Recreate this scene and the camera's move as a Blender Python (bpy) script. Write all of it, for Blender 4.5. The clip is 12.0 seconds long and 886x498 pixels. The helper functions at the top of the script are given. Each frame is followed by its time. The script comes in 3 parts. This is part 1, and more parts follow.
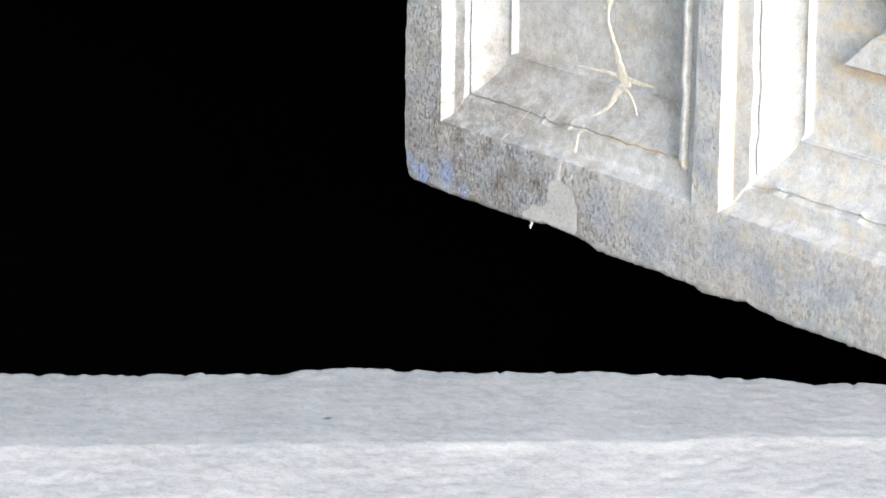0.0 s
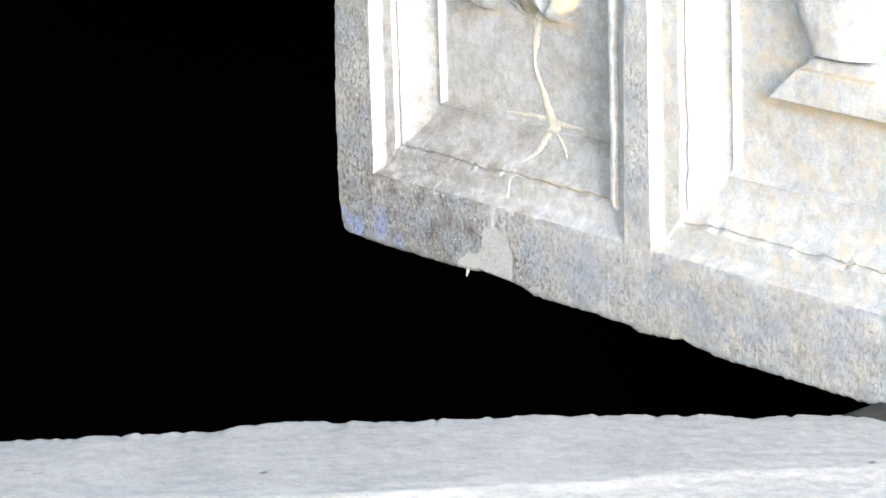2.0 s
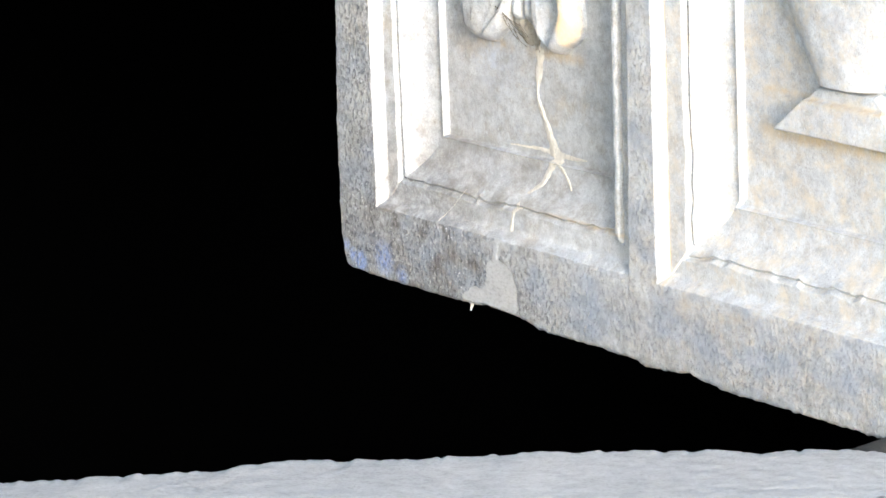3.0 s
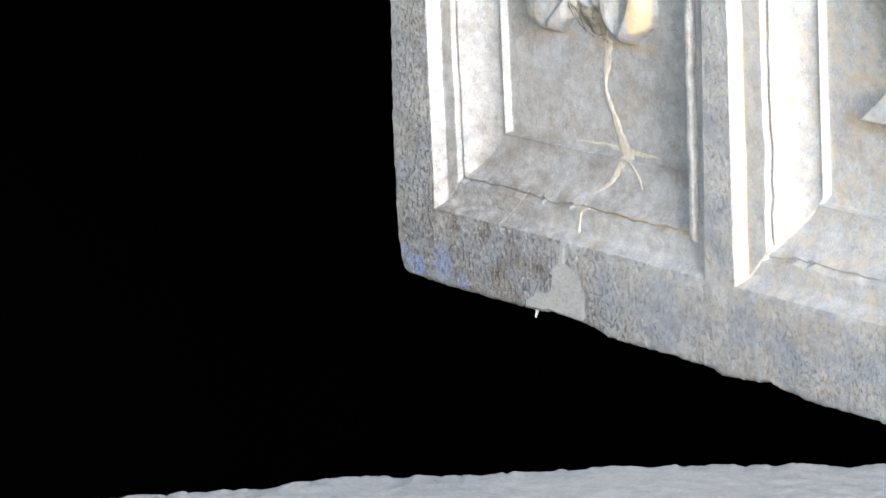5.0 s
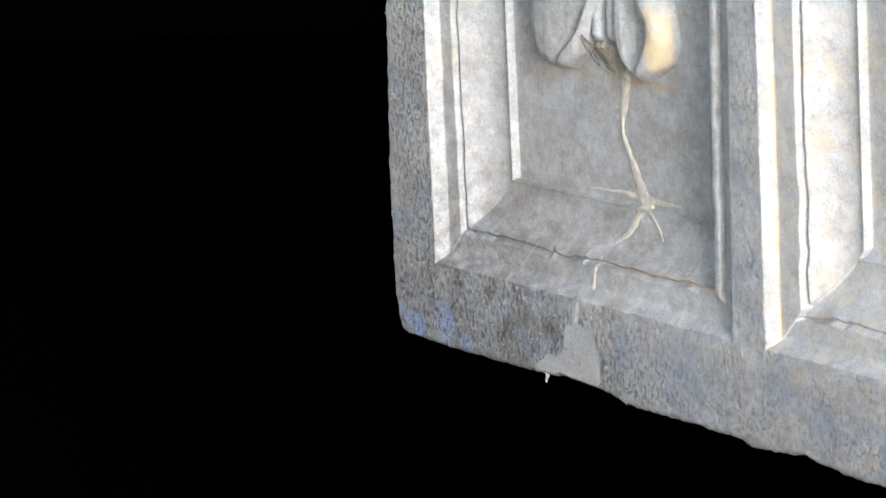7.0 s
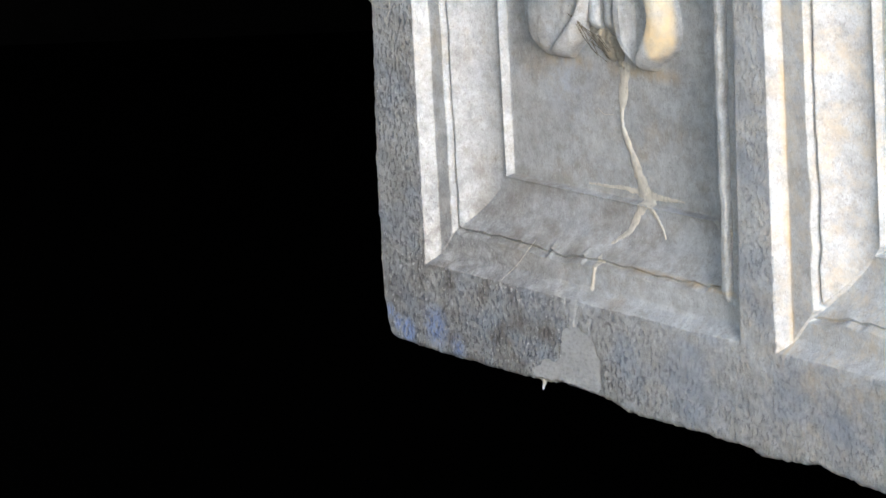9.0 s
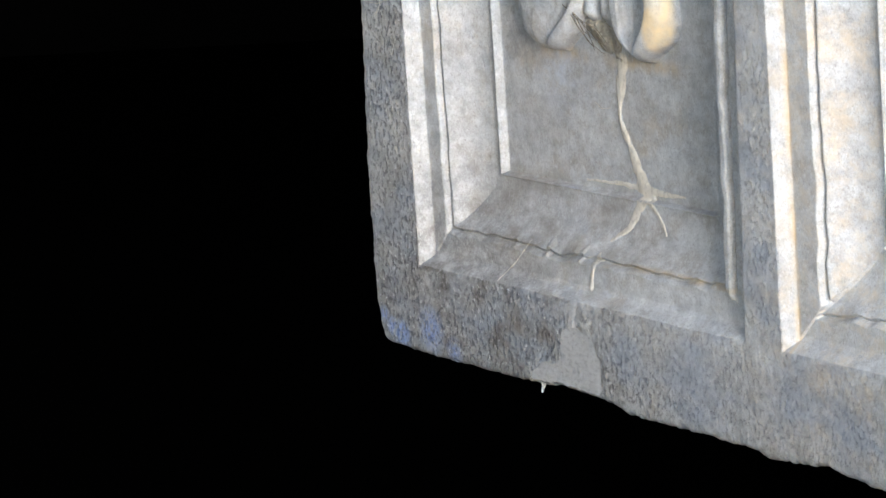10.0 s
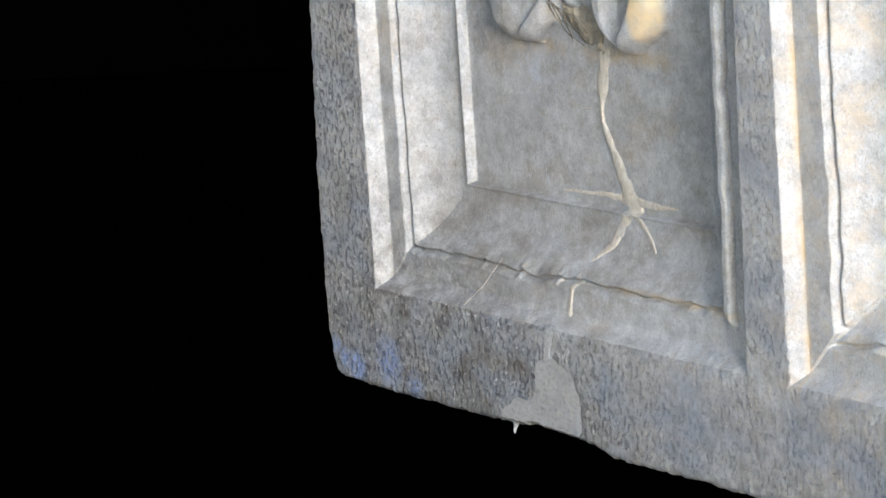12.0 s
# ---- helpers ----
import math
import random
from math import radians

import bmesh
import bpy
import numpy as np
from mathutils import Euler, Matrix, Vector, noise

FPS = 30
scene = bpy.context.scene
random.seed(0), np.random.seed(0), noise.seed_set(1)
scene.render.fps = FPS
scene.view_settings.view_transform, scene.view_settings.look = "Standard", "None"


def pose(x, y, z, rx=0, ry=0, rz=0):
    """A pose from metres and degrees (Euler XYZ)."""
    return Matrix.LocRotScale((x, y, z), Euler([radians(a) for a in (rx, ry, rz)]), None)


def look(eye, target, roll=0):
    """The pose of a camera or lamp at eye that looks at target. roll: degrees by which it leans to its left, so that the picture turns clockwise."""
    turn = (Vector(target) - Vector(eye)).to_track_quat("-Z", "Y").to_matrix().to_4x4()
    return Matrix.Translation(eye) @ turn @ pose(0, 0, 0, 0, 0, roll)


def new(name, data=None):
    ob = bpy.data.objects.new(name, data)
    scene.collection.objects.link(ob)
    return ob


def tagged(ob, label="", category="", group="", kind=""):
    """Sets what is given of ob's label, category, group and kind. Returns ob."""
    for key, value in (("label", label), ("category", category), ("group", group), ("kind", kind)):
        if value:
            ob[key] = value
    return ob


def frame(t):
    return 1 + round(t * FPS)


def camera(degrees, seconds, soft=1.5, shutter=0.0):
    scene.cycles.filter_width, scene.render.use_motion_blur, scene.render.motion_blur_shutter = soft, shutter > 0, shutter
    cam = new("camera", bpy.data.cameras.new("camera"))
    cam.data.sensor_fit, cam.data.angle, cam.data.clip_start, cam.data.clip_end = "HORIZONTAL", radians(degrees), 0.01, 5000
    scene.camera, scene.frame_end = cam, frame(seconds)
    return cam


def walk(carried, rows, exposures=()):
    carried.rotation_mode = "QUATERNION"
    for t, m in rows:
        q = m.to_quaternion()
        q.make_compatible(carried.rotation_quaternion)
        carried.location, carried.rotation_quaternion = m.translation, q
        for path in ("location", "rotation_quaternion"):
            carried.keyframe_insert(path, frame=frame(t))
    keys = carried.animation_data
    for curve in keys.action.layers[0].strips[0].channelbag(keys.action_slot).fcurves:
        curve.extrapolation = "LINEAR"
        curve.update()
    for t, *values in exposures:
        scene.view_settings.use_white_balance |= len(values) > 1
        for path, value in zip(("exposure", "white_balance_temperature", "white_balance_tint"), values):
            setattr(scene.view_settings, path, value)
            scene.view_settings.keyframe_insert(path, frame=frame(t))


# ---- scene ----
cam = camera(11.935, 12.0, soft=1.55)
ROWS = [
    (0.0, 4.4029, -2.7484, 1.3213, 76.917, -0.689, 58.133),
    (0.5, 4.4065, -2.7059, 1.3053, 77.047, -0.102, 58.103),
    (1.0, 4.4105, -2.6919, 1.3065, 77.208, 1.028, 57.650),
    (1.5, 4.4213, -2.7079, 1.2992, 77.527, 1.258, 57.295),
    (2.0, 4.4208, -2.7028, 1.3011, 77.780, 1.626, 57.279),
    (2.5, 4.4230, -2.7030, 1.3030, 78.103, 2.115, 57.219),
    (2.7, 4.4174, -2.6963, 1.3103, 78.088, 2.155, 57.249),
    (4.3, 4.1896, -2.5907, 1.2409, 78.282, 1.720, 57.310),
    (4.5, 4.1921, -2.5904, 1.2503, 78.176, 2.324, 57.394),
    (5.0, 4.1431, -2.5368, 1.2270, 78.397, 2.530, 57.912),
    (5.5, 4.0031, -2.4283, 1.1935, 78.682, 2.311, 58.243),
    (6.0, 3.8420, -2.3371, 1.1738, 78.807, 2.157, 58.224),
    (6.5, 3.7882, -2.3026, 1.1540, 79.000, 3.472, 57.976),
    (7.0, 3.7938, -2.3094, 1.1521, 79.048, 2.633, 58.047),
    (7.5, 3.7952, -2.3117, 1.1536, 79.005, 2.719, 57.939),
    (7.7, 3.7986, -2.3095, 1.1508, 79.034, 2.828, 57.951),
    (9.3, 3.5813, -2.1720, 1.0941, 79.156, 3.215, 57.882),
    (9.5, 3.5824, -2.1716, 1.0897, 79.202, 3.887, 57.742),
    (10.0, 3.5029, -2.1225, 1.0698, 79.248, 3.761, 57.735),
    (10.5, 3.4236, -2.0635, 1.0451, 79.380, 3.727, 57.649),
    (11.0, 3.3362, -2.0067, 1.0193, 79.501, 3.804, 57.557),
    (11.5, 3.2170, -1.9253, 0.9936, 79.535, 3.880, 57.565),
    (12.0, 3.1046, -1.8483, 0.9641, 79.714, 3.859, 57.570),
]
BASE = 1.04
# stops over the base and white balance: the camera stops down and cools as the bright threshold leaves its picture
EXPOSURES = [(t, BASE + stops, kelvin, 10) for t, stops, kelvin in (
    (0.0, 0.78, 6480), (0.5, 0.88, 6480), (1.0, 0.95, 6480), (2.0, 0.98, 6480), (2.5, 0.94, 6460), (4.5, 0.60, 6350),
    (5.5, 0.40, 6300), (6.5, 0.22, 6250), (7.5, 0.14, 6220), (9.5, 0.0, 6220), (12.0, -0.03, 6240))]
walk(cam, [(t, pose(x, y, z, rx, ry, rz)) for t, x, y, z, rx, ry, rz in ROWS], EXPOSURES)

# ---- light: open sky outside the doorway, soft low sun ----
SUN_DIR = Vector((0.90, -0.26, 0.20)).normalized()
world = bpy.data.worlds.new("sky")
scene.world = world
world.use_nodes = True
wn = world.node_tree
sky = wn.nodes.new("ShaderNodeTexSky")
sky.sky_type = "NISHITA"
sky.sun_disc = False
sky.sun_elevation = math.asin(SUN_DIR.z)
sky.sun_rotation = math.atan2(SUN_DIR.x, SUN_DIR.y)
wn.links.new(sky.outputs[0], wn.nodes["Background"].inputs[0])
wn.nodes["Background"].inputs[1].default_value = 0.15
sun_data = bpy.data.lights.new("sun", "SUN")
sun_data.energy = 1.5
sun_data.angle = radians(20)
sun_data.color = (0.86, 0.93, 1.0)
sun = new("sun", sun_data)
sun.matrix_world = look(SUN_DIR * 20, (0, 0, 0))


# ---- materials ----
def node(nt, kind, **values):
    n = nt.nodes.new(kind)
    for key, value in values.items():
        n.inputs[key].default_value = value
    return n


def noise_node(nt, vec, scale, detail=4.0, rough=0.55):
    n = node(nt, "ShaderNodeTexNoise", Scale=scale, Detail=detail, Roughness=rough)
    nt.links.new(vec, n.inputs["Vector"])
    return n.outputs["Fac"]


def ramp(nt, fac, stops):
    r = nt.nodes.new("ShaderNodeValToRGB")
    while len(r.color_ramp.elements) < len(stops):
        r.color_ramp.elements.new(0.5)
    for el, (pos, col) in zip(r.color_ramp.elements, stops):
        el.position = pos
        el.color = (*col, 1) if len(col) == 3 else col
    nt.links.new(fac, r.inputs[0])
    return r.outputs[0]


def mix(nt, fac, a, b, blend="MIX"):
    m = nt.nodes.new("ShaderNodeMix")
    m.data_type, m.blend_type = "RGBA", blend
    for src, slot in ((fac, m.inputs[0]), (a, m.inputs[6]), (b, m.inputs[7])):
        if isinstance(src, bpy.types.NodeSocket):
            nt.links.new(src, slot)
        elif isinstance(src, tuple):
            slot.default_value = (*src, 1)
        else:
            slot.default_value = src
    return m.outputs[2]


def coords(nt, scale=(1, 1, 1), turn=0.0):
    g = nt.nodes.new("ShaderNodeNewGeometry")
    m = nt.nodes.new("ShaderNodeMapping")
    m.vector_type = "TEXTURE"
    m.inputs["Scale"].default_value = [1 / k for k in scale]
    m.inputs["Rotation"].default_value = (0, 0, turn)
    nt.links.new(g.outputs["Position"], m.inputs["Vector"])
    return m.outputs[0]


def material(name, rough=0.8):
    mat = bpy.data.materials.new(name)
    mat.use_nodes = True
    nt = mat.node_tree
    b = nt.nodes["Principled BSDF"]
    b.inputs["Roughness"].default_value = rough
    return mat, nt, b


def spot(nt, centre, radius, soft):
    """1 inside a ball round a place, fading to 0."""
    g = nt.nodes.new("ShaderNodeNewGeometry")
    d = nt.nodes.new("ShaderNodeVectorMath")
    d.operation = "DISTANCE"
    d.inputs[1].default_value = centre
    nt.links.new(g.outputs["Position"], d.inputs[0])
    r = nt.nodes.new("ShaderNodeMapRange")
    r.inputs["From Min"].default_value = radius + soft
    r.inputs["From Max"].default_value = radius
    nt.links.new(d.outputs["Value"], r.inputs["Value"])
    return r.outputs[0]


def times(nt, a, b, op="MULTIPLY"):
    m = nt.nodes.new("ShaderNodeMath")
    m.operation = op
    for src, slot in ((a, m.inputs[0]), (b, m.inputs[1])):
        if isinstance(src, bpy.types.NodeSocket):
            nt.links.new(src, slot)
        else:
            slot.default_value = src
    return m.outputs[0]


def marble(name, tone=(0.625, 0.645, 0.665), stretch=(1, 1, 0.8), bump=0.68, stains=True, grain=620, turn=0.0):
    mat, nt, b = material(name, 0.82)
    fine = noise_node(nt, coords(nt, stretch, turn), grain, 5, 0.6)
    mid = noise_node(nt, coords(nt, stretch, turn), grain * 0.17, 6, 0.65)
    wide = noise_node(nt, coords(nt), 9, 4, 0.55)
    dark = tuple(0.64 * c for c in tone)
    light = tuple(min(0.87, 1.22 * c) for c in tone)
    col = ramp(nt, mid, [(0.33, dark), (0.5, tone), (0.67, light)])
    col = mix(nt, 0.50, col, ramp(nt, fine, [(0.36, tuple(0.7 * c for c in dark)), (0.48, tone), (0.64, light)]))
    col = mix(nt, 0.3, col, ramp(nt, wide, [(0.3, tuple(0.75 * c for c in tone)), (0.7, light)]))
    if stains:
        ochre = ramp(nt, noise_node(nt, coords(nt), 17, 6, 0.65), [(0.56, (0, 0, 0)), (0.72, (0.55, 0.55, 0.55))])
        col = mix(nt, ochre, col, (0.50, 0.40, 0.26))
    nt.links.new(col, b.inputs["Base Color"])
    scratch = ramp(nt, noise_node(nt, coords(nt, (stretch[0], stretch[1], stretch[2] * 0.3), turn), grain * 1.3, 3, 0.6), [(0.40, (0, 0, 0)), (0.52, (1, 1, 1)), (0.66, (0.2, 0.2, 0.2))])
    cells = node(nt, "ShaderNodeTexVoronoi", Scale=grain * 0.42)
    nt.links.new(coords(nt, stretch, turn), cells.inputs["Vector"])
    grit = times(nt, cells.outputs["Distance"], noise_node(nt, coords(nt), grain * 0.06, 3), "MULTIPLY")
    h = times(nt, times(nt, times(nt, fine, 0.6), times(nt, grit, 0.9), "ADD"), times(nt, times(nt, mid, 1.0), times(nt, scratch, 0.25), "ADD"), "ADD")
    bp = node(nt, "ShaderNodeBump", Strength=bump, Distance=0.0028)
    nt.links.new(h, bp.inputs["Height"])
    nt.links.new(bp.outputs[0], b.inputs["Normal"])
    return mat, nt, b, col


ZA = 0.28          # height of the lower panel corner above the ground outside


def band(nt, axis, centre, half, soft):
    """1 within half of a plane, fading to 0."""
    sep = nt.nodes.new("ShaderNodeSeparateXYZ")
    nt.links.new(nt.nodes.new("ShaderNodeNewGeometry").outputs["Position"], sep.inputs[0])
    off = times(nt, sep.outputs[axis], centre, "SUBTRACT")
    dist = nt.nodes.new("ShaderNodeMath")
    dist.operation = "ABSOLUTE"
    nt.links.new(off, dist.inputs[0])
    r = nt.nodes.new("ShaderNodeMapRange")
    r.inputs["From Min"].default_value = half + soft
    r.inputs["From Max"].default_value = half
    nt.links.new(dist.outputs[0], r.inputs["Value"])
    return r.outputs[0]


def grey(k):
    return (k, k, k)


def patches(nt, scale, lo, hi, top, detail=7, rough=0.7, stretch=(0.85, 1, 1.0), least=0.0):
    """Noise blotches: least where the noise is under lo, top where it is over hi."""
    return ramp(nt, noise_node(nt, coords(nt, stretch), scale, detail, rough), [(lo, grey(least)), (hi, grey(top))])


def leaf_marble(name, tooled):
    """The leaf's marble; tooled: how strongly the point chisel's dents show (1 on rails and stiles, less on the rubbed mouldings)."""
    mat, nt, b, col = marble(name, bump=0.17 + 0.28 * tooled)
    b.inputs["Roughness"].default_value = 0.82 - 0.25 * tooled
    # thin grey veil, tan dirt, dark pits and pale scuffs
    col = mix(nt, patches(nt, 60, 0.38, 0.68, 0.60, 8, 0.72, least=0.05), col, (0.25, 0.27, 0.305))
    col = mix(nt, patches(nt, 44, 0.50, 0.68, 0.55, 8, 0.72), col, (0.31, 0.275, 0.23))
    col = mix(nt, patches(nt, 430, 0.32, 0.44, 0.0, 5, 0.62, (1, 1, 0.6), 0.4), col, (0.16, 0.15, 0.14))
    col = mix(nt, patches(nt, 300, 0.60, 0.72, 0.55, 5, 0.62, (1, 1, 0.5)), col, (0.66, 0.67, 0.70))
    # rust where water stands: beside the second panel's bevel, in the lower groove, under the vase foot and the lobes
    blotch = patches(nt, 55, 0.36, 0.58, 1.0, 6, 0.65, (1, 1, 0.5), 0.15)
    seam = times(nt, band(nt, "X", 0.6055, 0.0006, 0.003), band(nt, "Z", ZA + 0.4, 0.4, 0.02))
    groove = times(nt, times(nt, band(nt, "Z", ZA + 0.039, 0.001, 0.003), band(nt, "X", 0.43, 0.07, 0.06)), 0.8)
    under = times(nt, times(nt, band(nt, "Z", ZA + 0.187, 0.003, 0.008), band(nt, "Z", ZA + 0.235, 0.001, 0.004), "MAXIMUM"), band(nt, "X", 0.90, 0.15, 0.02))
    drip = times(nt, band(nt, "Z", ZA + 0.222, 0.002, 0.008), times(nt, band(nt, "X", 0.205, 0.028, 0.02), band(nt, "X", 0.335, 0.045, 0.02), "MAXIMUM"))
    rust = times(nt, times(nt, seam, groove, "MAXIMUM"), times(nt, under, times(nt, drip, 0.8), "MAXIMUM"), "MAXIMUM")
    col = mix(nt, times(nt, times(nt, rust, blotch), 0.62), col, (0.62, 0.44, 0.20))
    warm = times(nt, band(nt, "X", 0.95, 0.30, 0.15), patches(nt, 48, 0.46, 0.66, 0.6, 6, 0.7))
    col = mix(nt, warm, col, (0.68, 0.58, 0.44))
    # dark grime in blotches on the lower end of the leaf
    grime = times(nt, spot(nt, (0.06, 0.0, ZA - 0.10), 0.13, 0.13), patches(nt, 55, 0.40, 0.58, 0.62, 10, 0.82))
    col = mix(nt, grime, col, (0.120, 0.110, 0.100))
    # grey-blue blotches put the left stile's weaker light into its colour
    stile_shade = times(nt, band(nt, "X", -0.075, 0.040, 0.035), patches(nt, 70, 0.40, 0.64, 0.22, 8, 0.72))
    col = mix(nt, stile_shade, col, (0.22, 0.24, 0.27))
    # blue-grey blotches darken the lower rail
    low_blotches = times(nt, band(nt, "Z", ZA - 0.085, 0.045, 0.035), patches(nt, 95, 0.40, 0.60, 0.55, 9, 0.80, least=0.03))
    col = mix(nt, low_blotches, col, (0.20, 0.205, 0.22))
    bloom = times(nt, spot(nt, (0.205, 0.047, ZA + 0.203), 0.012, 0.045), patches(nt, 90, 0.40, 0.60, 0.55, 6, 0.7))
    col = mix(nt, bloom, col, (0.56, 0.62, 0.74))
    # crystalline flecks, and blue-grey rubbing along the rails
    col = mix(nt, patches(nt, 330, 0.58, 0.70, 0.65, 5, 0.62, (1, 1, 0.6)), col, (0.68, 0.70, 0.74))
    # broad weathering: blue-grey bloom, brown soiling and rubbed pale patches over each other
    col = mix(nt, times(nt, patches(nt, 24, 0.46, 0.62, 0.62, 4, 0.5, (0.5, 1, 1)), tooled), col, (0.33, 0.385, 0.48))
    col = mix(nt, times(nt, patches(nt, 30, 0.48, 0.62, 0.75, 5, 0.55, (0.55, 1, 1)), times(nt, times(nt, band(nt, "X", 0.14, 0.10, 0.16), 0.25, "MAXIMUM"), 0.15 + 0.75 * tooled)), col, (0.15, 0.130, 0.11))
    col = mix(nt, times(nt, patches(nt, 48, 0.54, 0.66, 0.50, 5, 0.58, (0.6, 1, 0.9)), 0.35 + 0.4 * tooled), col, (0.66, 0.68, 0.71))
    # brown dust lying in the lower cove of the first panel, also colouring in its weak top light
    dust_shade = times(nt, times(nt, band(nt, "Z", ZA + 0.068, 0.030, 0.012), band(nt, "X", 0.27, 0.15, 0.08)), patches(nt, 34, 0.44, 0.60, 0.55, 6, 0.65, (0.5, 1, 1), 0.03))
    col = mix(nt, dust_shade, col, (0.25, 0.225, 0.19))
    # rubbed-off blue paint at the worn lower corner
    flaking = patches(nt, 170, 0.38, 0.52, 0.9, 7, 0.7, (1, 1, 1))
    rub = None
    for centre, radius, soft in (((-0.074, 0.0, ZA - 0.060), 0.003, 0.008), ((-0.060, 0.0, ZA - 0.070), 0.004, 0.008), ((-0.041, 0.0, ZA - 0.077), 0.009, 0.010), ((0.014, 0.0, ZA - 0.064), 0.006, 0.022), ((0.055, 0.0, ZA - 0.080), 0.0, 0.018)):
        here = spot(nt, centre, radius, soft)
        rub = here if rub is None else times(nt, rub, here, "MAXIMUM")
    col = mix(nt, times(nt, rub, flaking), col, (0.31, 0.43, 0.76))
    # iron stain on the outer roll of the second lobe
    iron = times(nt, times(nt, band(nt, "X", 0.388, 0.010, 0.007), band(nt, "Z", ZA + 0.270, 0.026, 0.016)), band(nt, "Y", 0.030, 0.010, 0.006))
    col = mix(nt, times(nt, iron, patches(nt, 34, 0.34, 0.60, 0.85, 4, 0.55, least=0.30)), col, (0.86, 0.68, 0.40))
    # chisel dents: upright flakes and pits over the fine grain, with the pits coloured darker
    flake = patches(nt, 230, 0.54, 0.62, 1.0, 5, 0.7, (1, 1, 0.6))
    pit = patches(nt, 300, 0.31, 0.39, 0.0, 5, 0.7, (1, 1, 0.6), 1.0)
    area = times(nt, patches(nt, 26, 0.38, 0.62, 1.0, 4, 0.6, least=0.3), times(nt, band(nt, "X", 0.02, 0.22, 0.25), 0.22, "MAXIMUM"))
    dents = times(nt, times(nt, flake, times(nt, pit, 0.7), "SUBTRACT"), area)
    col = mix(nt, times(nt, times(nt, pit, area), 0.22 + 0.08 * tooled), col, (0.12, 0.115, 0.11))
    # near-white flecks put the glints of the chiselled stone into its colour
    col = mix(nt, times(nt, times(nt, patches(nt, 260, 0.575, 0.63, 1.0, 4, 0.65, (0.9, 1, 0.8)), area), tooled), col, (0.82, 0.84, 0.87))
    nt.links.new(col, b.inputs["Base Color"])
    first = b.inputs["Normal"].links[0].from_node
    second = node(nt, "ShaderNodeBump", Strength=0.45 + 0.55 * tooled, Distance=0.0012 + 0.0040 * tooled)
    nt.links.new(dents, second.inputs["Height"])
    nt.links.new(first.outputs[0], second.inputs["Normal"])
    nt.links.new(second.outputs[0], b.inputs["Normal"])
    return mat


MARBLE = leaf_marble("weathered grey marble", 0.12)
TOOLED = leaf_marble("point-chiselled grey marble", 1.0)

SILL, snt, sb, scol = marble("pale worn threshold marble", (0.46, 0.458, 0.46), (0.5, 1, 1), 0.26, False, 520, 0.912)
for centre in ((0.820, -0.643, ZA - 0.1025), (1.167, -0.137, ZA - 0.1025), (1.074, -0.562, ZA - 0.13)):
    scol = mix(snt, times(snt, spot(snt, centre, 0.0025, 0.004), 0.75), scol, (0.06, 0.06, 0.06))
snt.links.new(scol, sb.inputs["Base Color"])
MORTAR, *_ = marble("grey lime mortar", (0.49, 0.505, 0.525), (0.6, 1, 1), 0.4, False, 260)
# this dark tone stands for dirt and the shade where leaf meets threshold
SHADED_STONE, *_ = marble("stone darkened for dirt and contact shade", (0.045, 0.043, 0.040), (1, 1, 1), 0.6, False, 200)
LIME, *_ = marble("lime deposit", (0.70, 0.665, 0.60), (1, 1, 0.5), 0.4, False, 300)
CRUST, *_ = marble("dark lichen crust", (0.46, 0.42, 0.35), (1, 1, 1), 1.0, False, 300)
WALL, *_ = marble("rough limestone wall", (0.42, 0.40, 0.36), (1, 1, 1), 1.0, True, 120)
EARTH, *_ = marble("trodden pale earth", (0.34, 0.31, 0.26), (1, 1, 1), 1.0, True, 60)
# near-black and without gloss: the room's darkness is put into its stone colour
ROOM_BLACK, _, black_shader, _ = marble("near-black stone for the room's shade", (0.004, 0.004, 0.0041), (1, 1, 1), 1.0, False, 90)

black_shader.inputs["Specular IOR Level"].default_value = 0.0


# ---- mesh helpers ----
def lattice(x, y, seed):
    """Smooth value noise in the plane, -1 to 1, on arrays."""
    rng = np.random.RandomState(seed)
    table = rng.uniform(-1, 1, (256, 256))
    xi, yi = np.floor(x).astype(int), np.floor(y).astype(int)
    fx, fy = x - xi, y - yi
    fx, fy = fx * fx * (3 - 2 * fx), fy * fy * (3 - 2 * fy)
    a, b = table[xi % 256, yi % 256], table[(xi + 1) % 256, yi % 256]
    c, d = table[xi % 256, (yi + 1) % 256], table[(xi + 1) % 256, (yi + 1) % 256]
    return (a + (b - a) * fx) * (1 - fy) + (c + (d - c) * fx) * fy


def fbm(x, y, seed, octaves=4):
    total, amp = 0.0, 1.0
    for k in range(octaves):
        total = total + amp * lattice(x * 2 ** k + 7.3 * k, y * 2 ** k + 3.1 * k, seed + k)
        amp *= 0.5
    return total / 1.9


def smooth(lo, hi, x):
    t = np.clip((x - lo) / (hi - lo), 0, 1)
    return t * t * (3 - 2 * t)


def link(name, mesh, mat, parent=None, label=""):
    mesh.materials.append(mat)
    ob = new(name, mesh)
    if parent:
        ob.parent = parent
    if label:
        tagged(ob, label)
    return ob


def part(name, bm, mat, parent=None, label=""):
    bmesh.ops.recalc_face_normals(bm, faces=bm.faces[:])
    mesh = bpy.data.meshes.new(name)
    bm.to_mesh(mesh)
    bm.free()
    return link(name, mesh, mat, parent, label)


